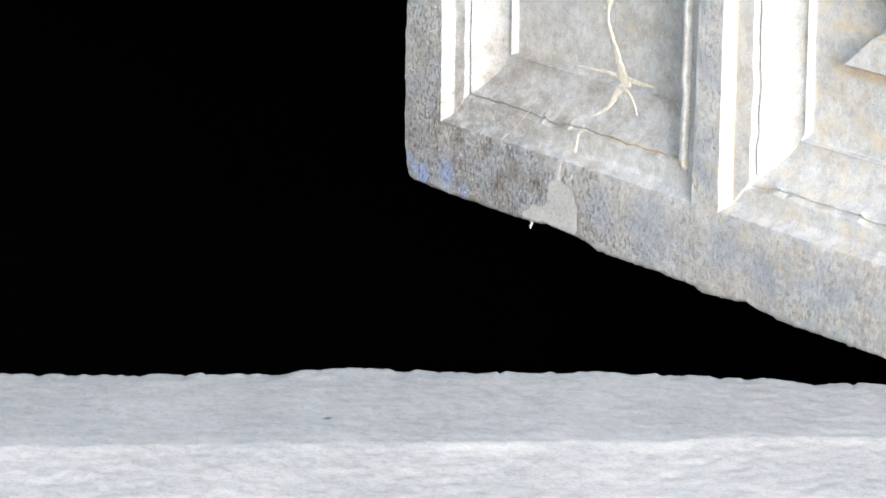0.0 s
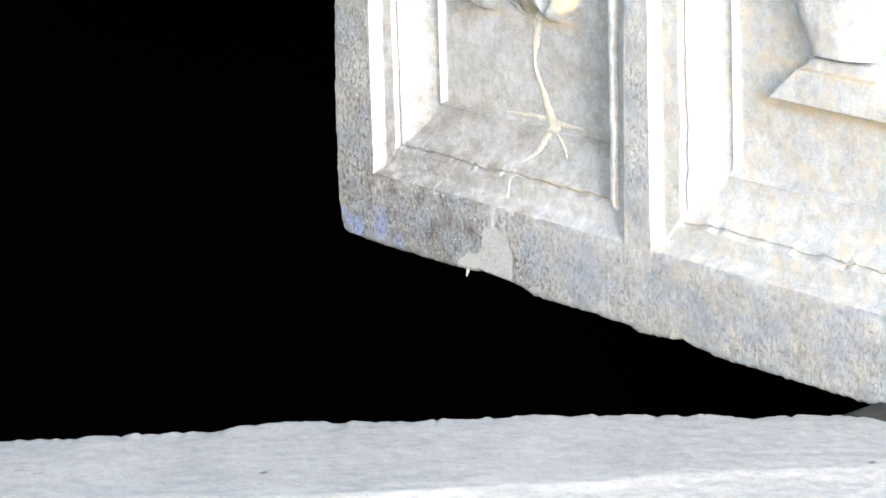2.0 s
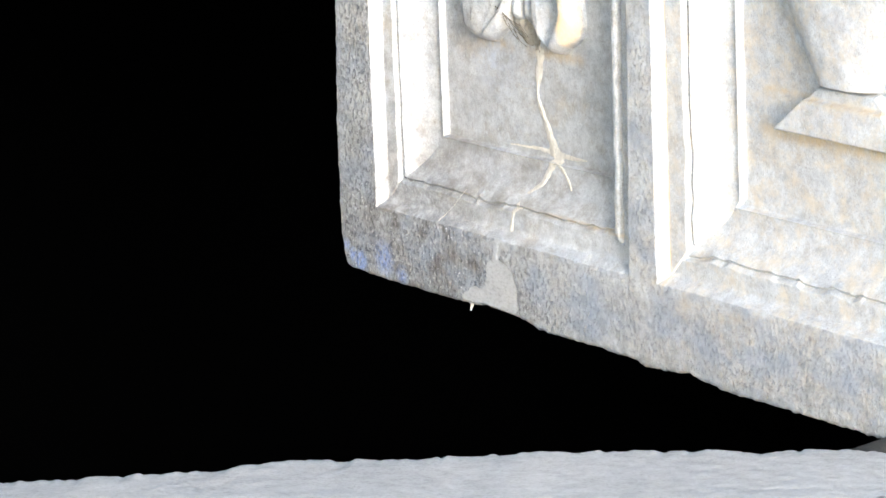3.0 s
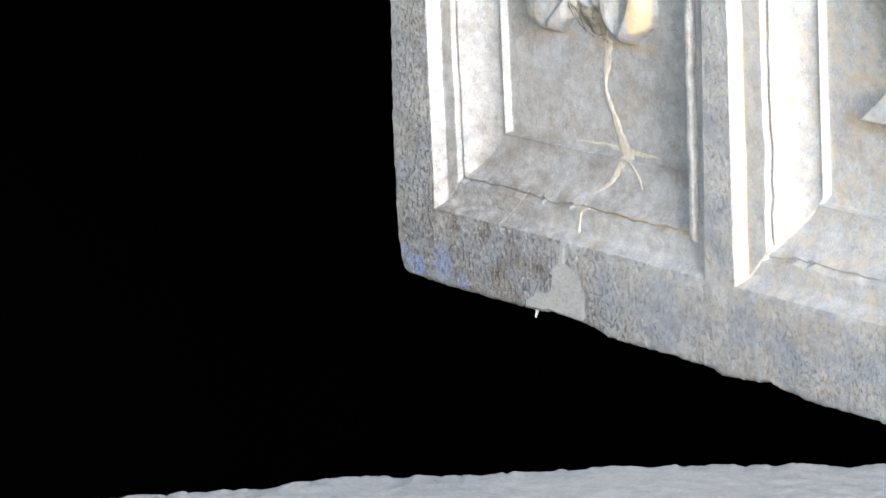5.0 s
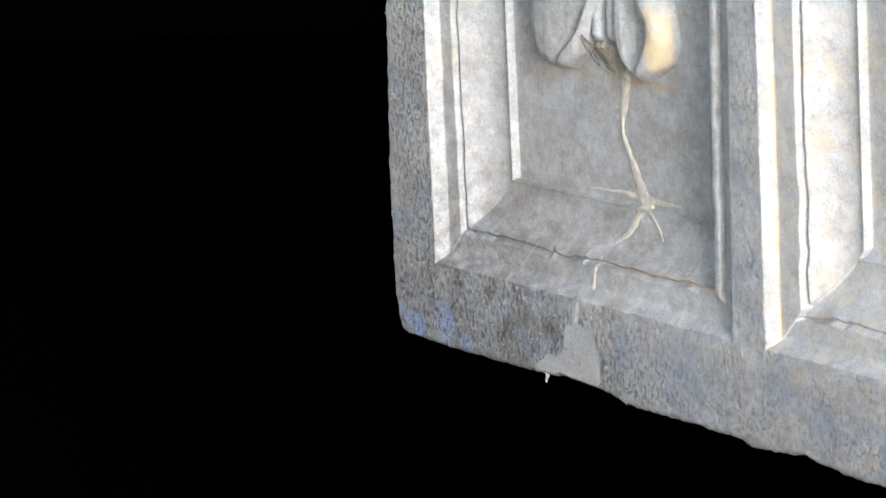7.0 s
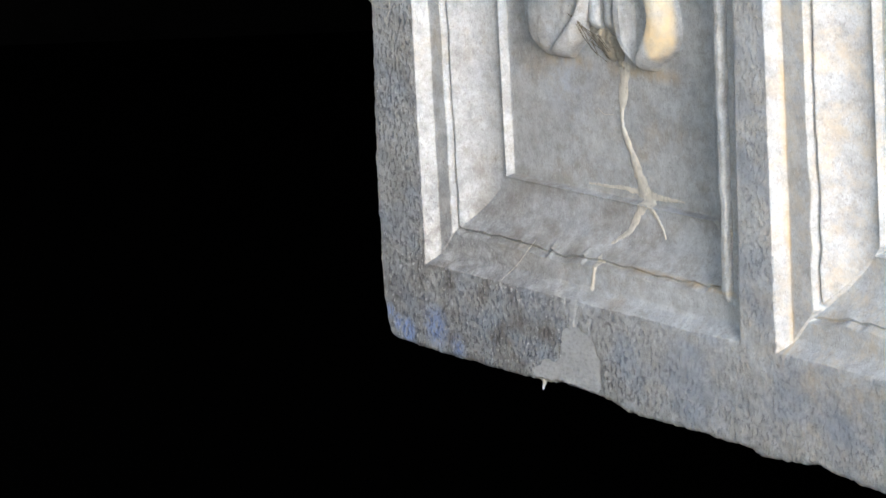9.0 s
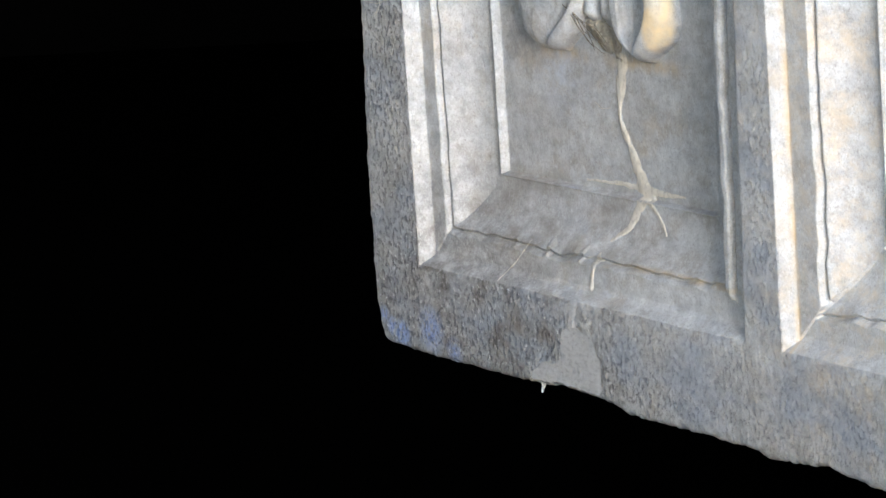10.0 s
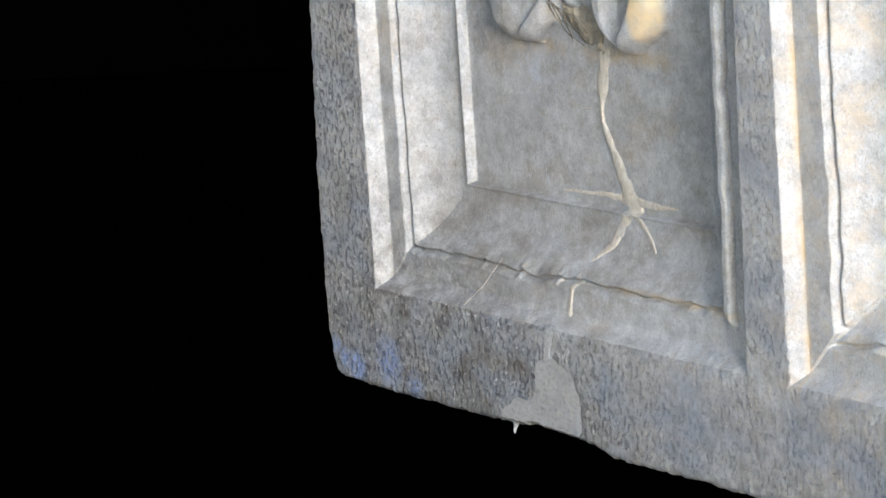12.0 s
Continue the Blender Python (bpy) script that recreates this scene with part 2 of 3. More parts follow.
def grid_mesh(name, P, keep, mat, parent=None, label="", N=None):
    """A mesh from an array of places [row, column, xyz], of the cells in keep; N: the normals of the whole sheet."""
    rows, cols = P.shape[:2]
    r, c = np.nonzero(keep)
    quads = np.stack([r * cols + c, r * cols + c + 1, (r + 1) * cols + c + 1, (r + 1) * cols + c], 1)
    used, inv = np.unique(quads, return_inverse=True)
    inv = inv.reshape(quads.shape)
    mesh = bpy.data.meshes.new(name)
    mesh.from_pydata(P.reshape(-1, 3)[used].tolist(), [], inv.tolist())
    mesh.polygons.foreach_set("use_smooth", [True] * len(mesh.polygons))
    if N is not None:
        mesh.normals_split_custom_set_from_vertices(N.reshape(-1, 3)[used].tolist())
    mesh.update()
    return link(name, mesh, mat, parent, label)


def sheet_normals(P):
    a, b = np.gradient(P, axis=1), np.gradient(P, axis=0)
    n = np.cross(a, b)
    return n / np.maximum(np.linalg.norm(n, axis=2, keepdims=True), 1e-12)


def lines(*stretches):
    """Grid lines from (start, end, step) stretches that follow one another."""
    out = []
    for a, b, step in stretches:
        n = max(1, round((b - a) / step))
        out += [a + (b - a) * i / n for i in range(n)]
    return np.array(out + [stretches[-1][1]])


def box(lo, hi, bevel=0.0, m=None):
    bm = bmesh.new()
    bmesh.ops.create_cube(bm, size=1)
    for v in bm.verts:
        v.co = Vector([lo[i] + (hi[i] - lo[i]) * (v.co[i] + 0.5) for i in range(3)])
    if bevel:
        bmesh.ops.bevel(bm, geom=bm.edges[:], offset=bevel, segments=2, affect="EDGES", profile=0.6)
    if m is not None:
        bm.transform(m)
    return bm


# ---- the doorway: wall line, room behind, ground outside ----
# local axes of the doorway: s along the threshold, i inwards, z up
DT, INW = Vector((0.612, 0.791, 0)), Vector((-0.791, 0.612, 0))
DOORWAY = Matrix.Translation((1.03, -0.02, 0)) @ Matrix((DT, INW, (0, 0, 1))).transposed().to_4x4()
SILL_TOP, DOOR_H = ZA - 0.1025, 2.15
S_LEFT, S_RIGHT, OUT, IN = -1.75, 0.90, -0.40, 0.10


def wall(name, lo, hi, mat=WALL, label="", category="wall"):
    ob = part(name, box(lo, hi, 0.0, DOORWAY), mat)
    return tagged(ob, label, category, kind="structure")


wall("wall_left", (-7, OUT, -0.3), (S_LEFT, IN, 3.4), label="rough limestone wall beside the doorway")
wall("wall_right", (S_RIGHT, OUT, -0.3), (6, IN, 3.4), label="rough limestone wall beside the doorway")
wall("wall_above", (S_LEFT, OUT, DOOR_H + 0.2), (S_RIGHT, IN, 3.4), label="rough limestone lintel wall over the doorway")
# the room's surfaces hold its shade in their near-black colour
wall("room_wall_left", (-5.2, IN, -0.9), (-5, 11, 3.2), ROOM_BLACK, "wall of the unlit room, coloured near-black for its shade")
wall("room_wall_right", (3, IN, -0.9), (3.2, 11, 3.2), ROOM_BLACK, "wall of the unlit room, coloured near-black for its shade")
wall("room_wall_back", (-5, 11, -0.9), (3, 11.2, 3.2), ROOM_BLACK, "back wall of the unlit room, coloured near-black for its shade")
wall("ceiling", (-5.2, IN, 3.2), (3.2, 11.2, 3.4), ROOM_BLACK, "stone ceiling of the unlit room, coloured near-black for its shade", "ceiling")
wall("floor", (-5.2, IN, -1.0), (3.2, 11.2, -0.9), ROOM_BLACK, "sunken stone floor of the unlit room, coloured near-black for its shade", "floor")
wall("foundation", (-5.2, OUT, -1.0), (3.2, IN, -0.3), ROOM_BLACK, "stone footing under the threshold wall, coloured near-black like the room", "wall")

bm = bmesh.new()
bmesh.ops.create_grid(bm, x_segments=40, y_segments=40, size=400)
for v in bm.verts:
    v.co.y = v.co.y - 400 + OUT + 0.02
bm.transform(DOORWAY)
tagged(part("ground", bm, EARTH), "trodden pale earth outside the doorway", "ground", kind="structure")


def threshold():
    """A worn block: top sheet, rolled front edge and front face in one grid, with a core below."""
    s = lines((S_LEFT, -1.35, 0.02), (-1.35, 0.1, 0.003), (0.1, S_RIGHT, 0.02))
    # the section runs from the foot of the back face over the top to the foot of the front face
    q = lines((-0.10, 0.0, 0.01), (0.0, 0.18, 0.0018), (0.18, 0.62, 0.0035), (0.62, 0.72, 0.02))
    S, Q = np.meshgrid(s, q)
    n_top = WIDTH_TOP - 0.186 * np.clip(S, -1.2, 0.0) + 0.012 * fbm(S * 7, S * 0 + 2.2, 31, 3) + 0.004 * fbm(S * 40, S * 0, 32, 3)
    # the back edge is worn in long bays, with shells broken out between them
    back = sum(np.interp(S + d, BACK_S, BACK_OUT) for d in (-0.012, 0.0, 0.012)) / 3
    back = back - 0.013 * np.abs(fbm(S * 11, S * 0 + 5.5, 41, 2)) - 0.010 * np.abs(fbm(S * 27, S * 0 + 1.5, 42, 3)) - 0.006 * np.abs(fbm(S * 70, S * 0 + 7.5, 43, 2)) + 0.009
    k = np.clip(Q / 0.18, 0, 1)
    out = back + (n_top - back) * k
    z = np.zeros_like(S)
    round_b = 0.006
    z -= round_b * (1 - smooth(0, 0.06, k)) ** 2
    z -= 0.0008 * smooth(0.86, 1.0, k) ** 2
    z += 0.0009 * fbm(S * 70, Q * 75, 51, 5) * smooth(0, 0.05, k) + 0.0022 * fbm(S * 5, Q * 6, 52, 2)
    z += (0.0024 * fbm(S * 70, S * 0 + 4.5, 54, 4) + 0.0018 * fbm(S * 190, S * 0 + 8.5, 55, 2)) * (1 - smooth(0.0, 0.10, k))
    z += 0.0015 * fbm(S * 9, S * 0 + 9.5, 53, 4) * (1 - smooth(0.0, 0.4, k))
    # small shells knocked out of the back arris
    nick = np.exp(-(np.abs(fbm(S * 27, S * 0 + 1.5, 42, 3)) / 0.12) ** 2) + 0.6 * np.exp(-(np.abs(fbm(S * 60, S * 0 + 2.5, 44, 2)) / 0.14) ** 2)
    z -= 0.0016 * nick * (1 - smooth(0.0, 0.22, k))
    drop = np.clip(Q - 0.18, 0, None)
    z -= 0.001 * smooth(0, 0.03, drop) + 0.13 * np.clip(drop, 0, 0.44) + 1.0 * np.clip(drop - 0.44, 0, None)
    out += np.clip(drop, 0, 0.44)
    z += 0.0016 * np.exp(-((Q - 0.185) / 0.006) ** 2) * fbm(S * 30, S * 0 + 3.5, 63, 4)
    z += (0.0009 * fbm(S * 70, Q * 70, 61, 5) + 0.002 * fbm(S * 9, Q * 9, 62, 2)) * smooth(0, 0.02, drop)
    rear = np.clip(-Q, 0, None)
    z -= rear
    P = np.stack([S, -out, SILL_TOP + z], 2)
    flat = P.reshape(-1, 3)
    M = np.array(DOORWAY)
    P = (flat @ M[:3, :3].T + M[:3, 3]).reshape(P.shape)
    N = sheet_normals(P)
    keep = np.ones((len(q) - 1, len(s) - 1), bool)
    base = grid_mesh("threshold", P, keep, SILL, None, "", N)
    return tagged(base, "pale worn marble threshold block with a chipped back edge", "threshold", kind="structure")


WIDTH_TOP = 0.186
BACK_S = (-1.75, -1.0, -0.88, -0.74, -0.69, -0.64, -0.46, -0.37, -0.16, -0.11, 0.9)
BACK_OUT = (0.112, 0.074, 0.056, 0.040, 0.028, -0.012, -0.007, -0.029, -0.029, -0.016, -0.008)
threshold()
tagged(part("threshold_bed", box((S_LEFT, -0.178, -0.3), (S_RIGHT, -0.06, SILL_TOP - 0.035), 0.0, DOORWAY), SILL), "pale stone bed under the threshold", "threshold", kind="structure")
tagged(part("door_step", box((S_LEFT, -0.62, -0.3), (S_RIGHT, -0.181, 0.045), 0.004, DOORWAY), SILL), "pale worn stone step before the threshold", "step", kind="structure")

# ---- the carved door leaf ----
# u along the leaf, v up from the lower panel corner, w recess behind the face
PANELS = [(0.0, 0.541, 0.0, 0.66), (0.5954, 1.235, 0.0, 0.66), (0.0, 0.541, 0.75, 1.78), (0.5954, 1.235, 0.75, 1.78)]
U_L, U_R, V_B, V_T = -0.0890, 1.325, -0.0905, 1.87
THICK, DEPTH = 0.125, 0.0490
# mouldings as (in from the edge, recess): bevel, flat, bead, cut groove, lip; then a cove, a small lip and a fillet
LEFT_E = [-1, 0.0, 0.0012, 0.0094, 0.0102, 0.0310, 0.0322, 0.0336, 0.0346, 0.0362, 0.0380, 0.0392]
LEFT_W = [0, 0.0, 0.0018, 0.0130, 0.0136, 0.0140, 0.0154, 0.0212, 0.0246, 0.0246, 0.0188, 0.0185]
BROAD_E = [-1, 0.0, 0.0012, 0.0094, 0.0104, 0.0410, 0.0418, 0.0430, 0.0440, 0.0458, 0.0482, 0.0500]
BROAD_W = [0, 0.0, 0.0018, 0.0122, 0.0128, 0.0130, 0.0138, 0.0186, 0.0235, 0.0235, 0.0182, 0.0178]
LOW_E = [-1, -0.0040, 0.0, 0.0040, 0.0085, 0.0125, 0.0315, 0.0335, 0.0345, 0.0352, 0.0374, 0.0385]
LOW_W = [0, 0.0, 0.0012, 0.0066, 0.0126, 0.0146, 0.0148, 0.0172, 0.0178, 0.0215, 0.0215, 0.0180]
RIM_E = [-1, 0.0, 0.0012, 0.0085, 0.0095, 0.0290, 0.0305, 0.0325, 0.0335, 0.0360, 0.0415, 0.0435, 0.0500, 0.0960, 0.0980, 2]
RIM_W = [0, 0.0, 0.0018, 0.0138, 0.0146, 0.0147, 0.0220, 0.0220, 0.0125, 0.0100, 0.0098, 0.0112, 0.0360, 0.0460, DEPTH, DEPTH]


def section(e, edges, depths, start, end, lip=True):
    """A moulding's recess: the listed steps, a cove from start to end, then a lip and a fillet down to the panel."""
    w0 = depths[-1]
    t = np.clip((e - start) / (end - start), 0, 1)
    w = np.where(e > start, w0 + (0.0425 - w0) * (1 - (1 - t) ** 2.3), np.interp(e, edges, depths))
    rise = 0.0405 if lip else 0.0424
    last = np.interp(e - end, [0.0, 0.0022, 0.0034, 0.0050, 0.0066, 0.0075, 2], [0.0425, 0.0425, rise, 0.0410, 0.0478, DEPTH, DEPTH])
    return np.where(e > end, last, w)


def profile(e, side, broad):
    left = section(e, BROAD_E, BROAD_W, 0.0500, 0.1000) if broad else section(e, LEFT_E, LEFT_W, 0.0392, 0.0925)
    low = section(e, LOW_E, LOW_W, 0.0385, 0.0900, False)
    # the moulding on the right is cut as a flat rim with a steep inner wall
    rim = np.interp(e, RIM_E, RIM_W)
    return np.where(side == 0, left, np.where(side == 1, rim, low))


def panel_edge(u, v, p):
    """How far inside a panel's outer edge, with the carver's unevenness, and how far in truth."""
    u0, u1, v0, v1 = p
    u1 = u1 + 0.028 * np.clip(v - v0, 0, 0.4) * (u0 < 0.5)
    sides = [u - u0, u1 - u, v - v0, v1 - v]
    e = np.min(sides, axis=0)
    side = np.argmin(sides, axis=0)
    along = np.where(side < 2, v, u) + 3.7 * side + 11 * u0
    wob = 0.0016 * fbm(along * 22, along * 0 + 0.5, 71, 3) + 0.0007 * fbm(along * 110, along * 0 + 4.5, 72, 2)
    groove = 0.0060 * fbm(along * 26, along * 0 + 8.5, 73, 3)
    far = np.where((side == 0) & (u0 > 0.5), 0.0105, 0.0)
    chips = np.clip(fbm(along * 46, along * 0 + 6.5, 74, 4) - 0.22, 0, 1) * 0.016
    ew = e + wob * smooth(-0.02, 0.0, e) * (1 - smooth(0.028, 0.033, e - far)) + (groove - chips * (side == 2)) * smooth(0.026, 0.034, e - far) * (1 - smooth(0.038, 0.052, e - far))
    return ew, e, side


def recess(u, v):
    w = np.zeros_like(u)
    for p in PANELS:
        ew, e, side = panel_edge(u, v, p)
        w = np.where(e > -0.01, np.maximum(w, profile(ew, side, p[0] > 0.5)), w)
    return w


def ell(U, V, cu, cv, ru, rv, lean=0.0):
    a, b = U - cu - lean * (V - cv), V - cv
    return (np.abs(a / ru) ** 2.5 + np.abs(b / rv) ** 2.5) ** 0.4


def patch_shape(U, V):
    """Below 1 inside the mortar repair on the lower rail."""
    r = ell(U, V, 0.2770, -0.062, 0.033, 0.037, -0.14) + 0.15 * fbm(U * 60, V * 60, 270, 3)
    q = ell(U, V, 0.236, -0.080, 0.046, 0.015, 0.6) + 0.40 * fbm(U * 60, V * 60, 271, 4)
    return (np.maximum(r, 0.05) ** -5 + np.maximum(q, 0.05) ** -5) ** -0.2


def surface(u, v):
    """Recess of the carved face with tool marks and wear."""
    w = recess(u, v)
    rough = 0.00055 * fbm(u * 90, v * 70, 81, 5) + 0.0004 * fbm(u * 14, v * 9, 82, 3)
    patchy = smooth(-0.1, 0.5, fbm(u * 11, v * 11, 84, 3))
    marks = np.clip(fbm(u * 190, v * 140, 83, 3) - 0.12, 0, 1) * 0.0015 * (0.2 + patchy) * (1 - 0.6 * smooth(0.25, 0.5, u))
    flatness = np.where(w < 0.002, 1.0, 0.22)
    inside = 1 - smooth(0.93, 1.02, patch_shape(u, v))
    return w + (rough + marks) * flatness * (1 - inside) + 0.0012 * inside


def outline(u, v):
    """The worn outline: a leaning left edge, a dipping lower edge, a rounded corner."""
    left = U_L + 0.009 * smooth(0.06, 0.28, v) + 0.006 * smooth(-0.03, -0.078, v) + 0.0022 * fbm(v * 34, v * 0 + 1.5, 91, 5) + 0.0030 * fbm(v * 150, v * 0 + 2.5, 96, 3)
    low = V_B + 0.003 * smooth(0.16, 0.22, u) - 0.0095 * smooth(0.28, 0.37, u) - 0.004 * smooth(0.52, 0.58, u) + 0.004 * smooth(0.60, 0.625, u) - 0.005 * smooth(0.64, 0.74, u)
    low = low + 0.0026 * fbm(u * 34, u * 0 + 2.5, 92, 5) + 0.0030 * fbm(u * 170, u * 0 + 3.5, 95, 3)
    uu = u + (left - U_L) * (1 - smooth(0, 0.03, u - U_L))
    vv = v + (low - V_B) * (1 - smooth(0, 0.016, v - V_B))
    r = 0.026
    dx, dy = np.clip((u - U_L - r) / r, -1, 0), np.clip((v - V_B - r) / r, -1, 0)
    big, lng = np.maximum(-dx, -dy), np.hypot(dx, dy) + 1e-9
    k = np.where((dx < 0) & (dy < 0), big / lng, 1.0)
    return uu + r * dx * (k - 1), vv + r * dy * (k - 1)


door = new("marble_leaf")
door.location = (1.28, 0.06, ZA + V_B)
tagged(door, "weathered grey marble door leaf with carved panels, ajar over a threshold", "door")


def place(U, V, W):
    P = np.stack([U, W, V + ZA], 2)
    return P - np.array(door.location)


def build_face():
    m, f, c = 0.0009, 0.0017, 0.012
    u = lines((U_L, U_L + 0.006, 0.0012), (U_L + 0.006, -0.004, f), (-0.004, 0.106, m), (0.106, 0.435, f), (0.435, 0.546, m), (0.546, 0.591, f),
              (0.591, 0.706, m), (0.706, 1.03, f), (1.03, 1.13, c), (1.13, 1.24, 0.003), (1.24, U_R, c))
    v = lines((V_B, V_B + 0.006, 0.0012), (V_B + 0.006, -0.004, f), (-0.004, 0.106, m), (0.106, 0.37, f), (0.37, 0.55, c), (0.55, 0.665, 0.003),
              (0.665, 0.745, c), (0.745, 0.855, 0.003), (0.855, 1.67, 0.03), (1.67, 1.785, 0.003), (1.785, V_T, c))
    U, V = np.meshgrid(u, v)
    W = surface(U, V)
    d = np.minimum(np.minimum(U - U_L, U_R - U), np.minimum(V - V_B, V_T - V))
    rr = 0.0045
    W = W + np.where(d < rr, rr - np.sqrt(np.clip(rr * rr - (rr - d) ** 2, 0, None)), 0)
    uu, vv = outline(U, V)
    P = place(uu, vv, W)
    N = sheet_normals(P)
    uc, vc = np.meshgrid((u[1:] + u[:-1]) / 2, (v[1:] + v[:-1]) / 2)
    rest = np.ones(uc.shape, bool)
    panels, rail_obs = [], []
    for p in PANELS:
        e = np.min([uc - p[0], p[1] - uc, vc - p[2], p[3] - vc], axis=0)
        grid_mesh("moulding", P, (e > 0) & (e <= 0.1), MARBLE, door, "", N)
        panels.append(grid_mesh("panel", P, e > 0.1, MARBLE, door, "", N))
        rest &= e <= 0
    rails = rest & ((vc < 0) | (vc > 1.78) | ((vc > 0.66) & (vc < 0.75)))
    for lo, hi in ((-1, 0), (0.66, 0.75), (1.78, 3)):
        rail_obs.append(grid_mesh("rail", P, rails & (vc > lo) & (vc < hi), TOOLED, door, "", N))
    for lo, hi in ((-1, 0), (0.541, 0.5954), (1.235, 3)):
        grid_mesh("stile", P, rest & ~rails & (uc > lo) & (uc < hi), TOOLED, door, "", N)
    # edges of the leaf: a band from the rim of the face to the back
    rim = np.concatenate([P[0, :], P[1:, -1], P[-1, -2::-1], P[-2:0:-1, 0]])
    rim = np.concatenate([rim, rim[:1]])
    rear = rim.copy()
    rear[:, 1] = THICK - door.location.y
    grid_mesh("edge_band", np.stack([rear, rim]), np.ones((1, len(rim) - 1), bool), TOOLED, door)
    bm = box((U_L + 0.012, THICK - 0.03, V_B + 0.020), (U_R - 0.01, THICK, V_T - 0.01), 0.003)
    bm.transform(Matrix.Translation(Vector((0, 0, ZA)) - door.location))
    part("back_slab", bm, MARBLE, door)
    return panels, rail_obs


PANEL_OBS, RAIL_OBS = build_face()


def on_face(u, v, lift=0.0):
    w = surface(np.asarray(u, float), np.asarray(v, float)) - lift
    return np.stack([u, w, np.asarray(v) + ZA], -1) - np.array(door.location)


# ---- carved ornaments ----
def ornament(name, u0, u1, v0, v1, step, height, mat=MARBLE, label="", panel=0):
    """A carving proud of its panel: height(u, v) gives how far; where it is nought the stone ends."""
    u, v = lines((u0, u1, step)), lines((v0, v1, step))
    U, V = np.meshgrid(u, v)
    H = height(U, V)
    W = DEPTH + 0.004 - H * 1.0
    W = W + (0.0006 * fbm(U * 70, V * 50, 201, 4) + 0.0006 * fbm(U * 25, V * 25, 202, 3))
    P = place(U, V, W)
    live = (H[1:, 1:] > 0) | (H[:-1, :-1] > 0) | (H[1:, :-1] > 0) | (H[:-1, 1:] > 0)
    return grid_mesh(name, P, live, mat, PANEL_OBS[panel], label, sheet_normals(P))


def drawn(V, knots):
    """A line u(v) through a few knots, eased at the bends."""
    v, u = zip(*sorted(knots))
    return sum(np.interp(V + d, v, u) for d in (-0.010, -0.005, 0.0, 0.005, 0.010)) / 5


def folded_lobe(inner, ridge, outer, foot, levels):
    """A curled lobe: from its far edge over a hollow to a sharp ridge, then rolled over to its near edge. foot: the lowest v."""
    def height(U, V):
        a, m, b = drawn(V, inner), drawn(V, ridge), drawn(V, outer)
        m = m + 0.0010 * fbm(V * 60, V * 0 + 3.5, 214, 2)
        t = np.clip((U - a) / np.maximum(m - a, 1e-4), 0, 1)
        r = np.clip((U - m) / np.maximum(b - m, 1e-4), 0, 1)
        hollow = np.interp(t, [0, 0.04, 0.10, 0.22, 0.45, 0.80, 0.92, 0.985, 1.0], levels)
        rolled = levels[-1] * np.sqrt(np.clip(1 - r ** 2.4, 0, 1))
        h = np.where(U < m, hollow, rolled) * np.sqrt(np.clip(1 - (1 - np.clip((V - foot) / 0.020, 0, 1)) ** 2, 0, 1))
        return np.where((U > a) & (U < b) & (V > foot), 0.004 + h, 0)
    return height


ornament("petal", 0.135, 0.31, 0.222, 0.38, 0.0010, folded_lobe(
    ((0.38, 0.160), (0.300, 0.148), (0.274, 0.143), (0.254, 0.149), (0.238, 0.166), (0.226, 0.188)),
    ((0.38, 0.292), (0.304, 0.270), (0.272, 0.251), (0.254, 0.234), (0.237, 0.208), (0.228, 0.200)),
    ((0.38, 0.300), (0.304, 0.280), (0.272, 0.259), (0.254, 0.253), (0.240, 0.243), (0.232, 0.228), (0.228, 0.214)),
    0.2245, (0.0, 0.010, 0.0150, 0.0185, 0.0200, 0.0175, 0.0145, 0.0150, 0.0215)), label="curled leaf-shaped lobe of pale marble")
ornament("petal", 0.290, 0.42, 0.222, 0.38, 0.0010, folded_lobe(
    ((0.38, 0.312), (0.306, 0.307), (0.283, 0.304), (0.265, 0.306), (0.246, 0.316), (0.236, 0.332), (0.229, 0.343)),
    ((0.38, 0.335), (0.312, 0.359), (0.301, 0.373), (0.286, 0.381), (0.263, 0.375), (0.242, 0.357), (0.229, 0.347)),
    ((0.38, 0.376), (0.313, 0.392), (0.298, 0.397), (0.274, 0.402), (0.257, 0.402), (0.241, 0.390), (0.232, 0.370), (0.228, 0.352)),
    0.2255, (0.0, 0.011, 0.0170, 0.0165, 0.0085, 0.0070, 0.0100, 0.0200, 0.0250)), label="curled leaf-shaped lobe with an ochre rust stain")


def stem_height(cu):
    def height(U, V):
        a = np.abs(U - cu) / 0.0108
        end = smooth(0.250, 0.268, V)
        return np.where((a < 1) & (V > 0.250), 0.004 + 0.013 * np.sqrt(np.clip(1 - a * a, 0, 1)) * end, 0)
    return height


for cu in (0.268, 0.294):
    ornament("stem_rib", cu - 0.015, cu + 0.015, 0.245, 0.38, 0.0012, stem_height(cu))


def crust_height(U, V):
    a, b = (U - 0.272) * 0.83 - (V - 0.251) * 0.56, (U - 0.272) * 0.56 + (V - 0.251) * 0.83
    r = np.hypot(a / 0.045, b / 0.016) + 0.35 * fbm(U * 90, V * 90, 210, 3)
    rough = 0.5 + 0.5 * fbm(U * 260, V * 260, 211, 3)
    return np.where(r < 1, 0.004 + 0.007 * np.clip(1 - r, 0, 1) ** 0.5 * (0.4 + 0.9 * rough), 0)


ornament("crust", 0.215, 0.35, 0.20, 0.30, 0.0010, crust_height, CRUST, "dark crumbling lichen crust between the lobes")


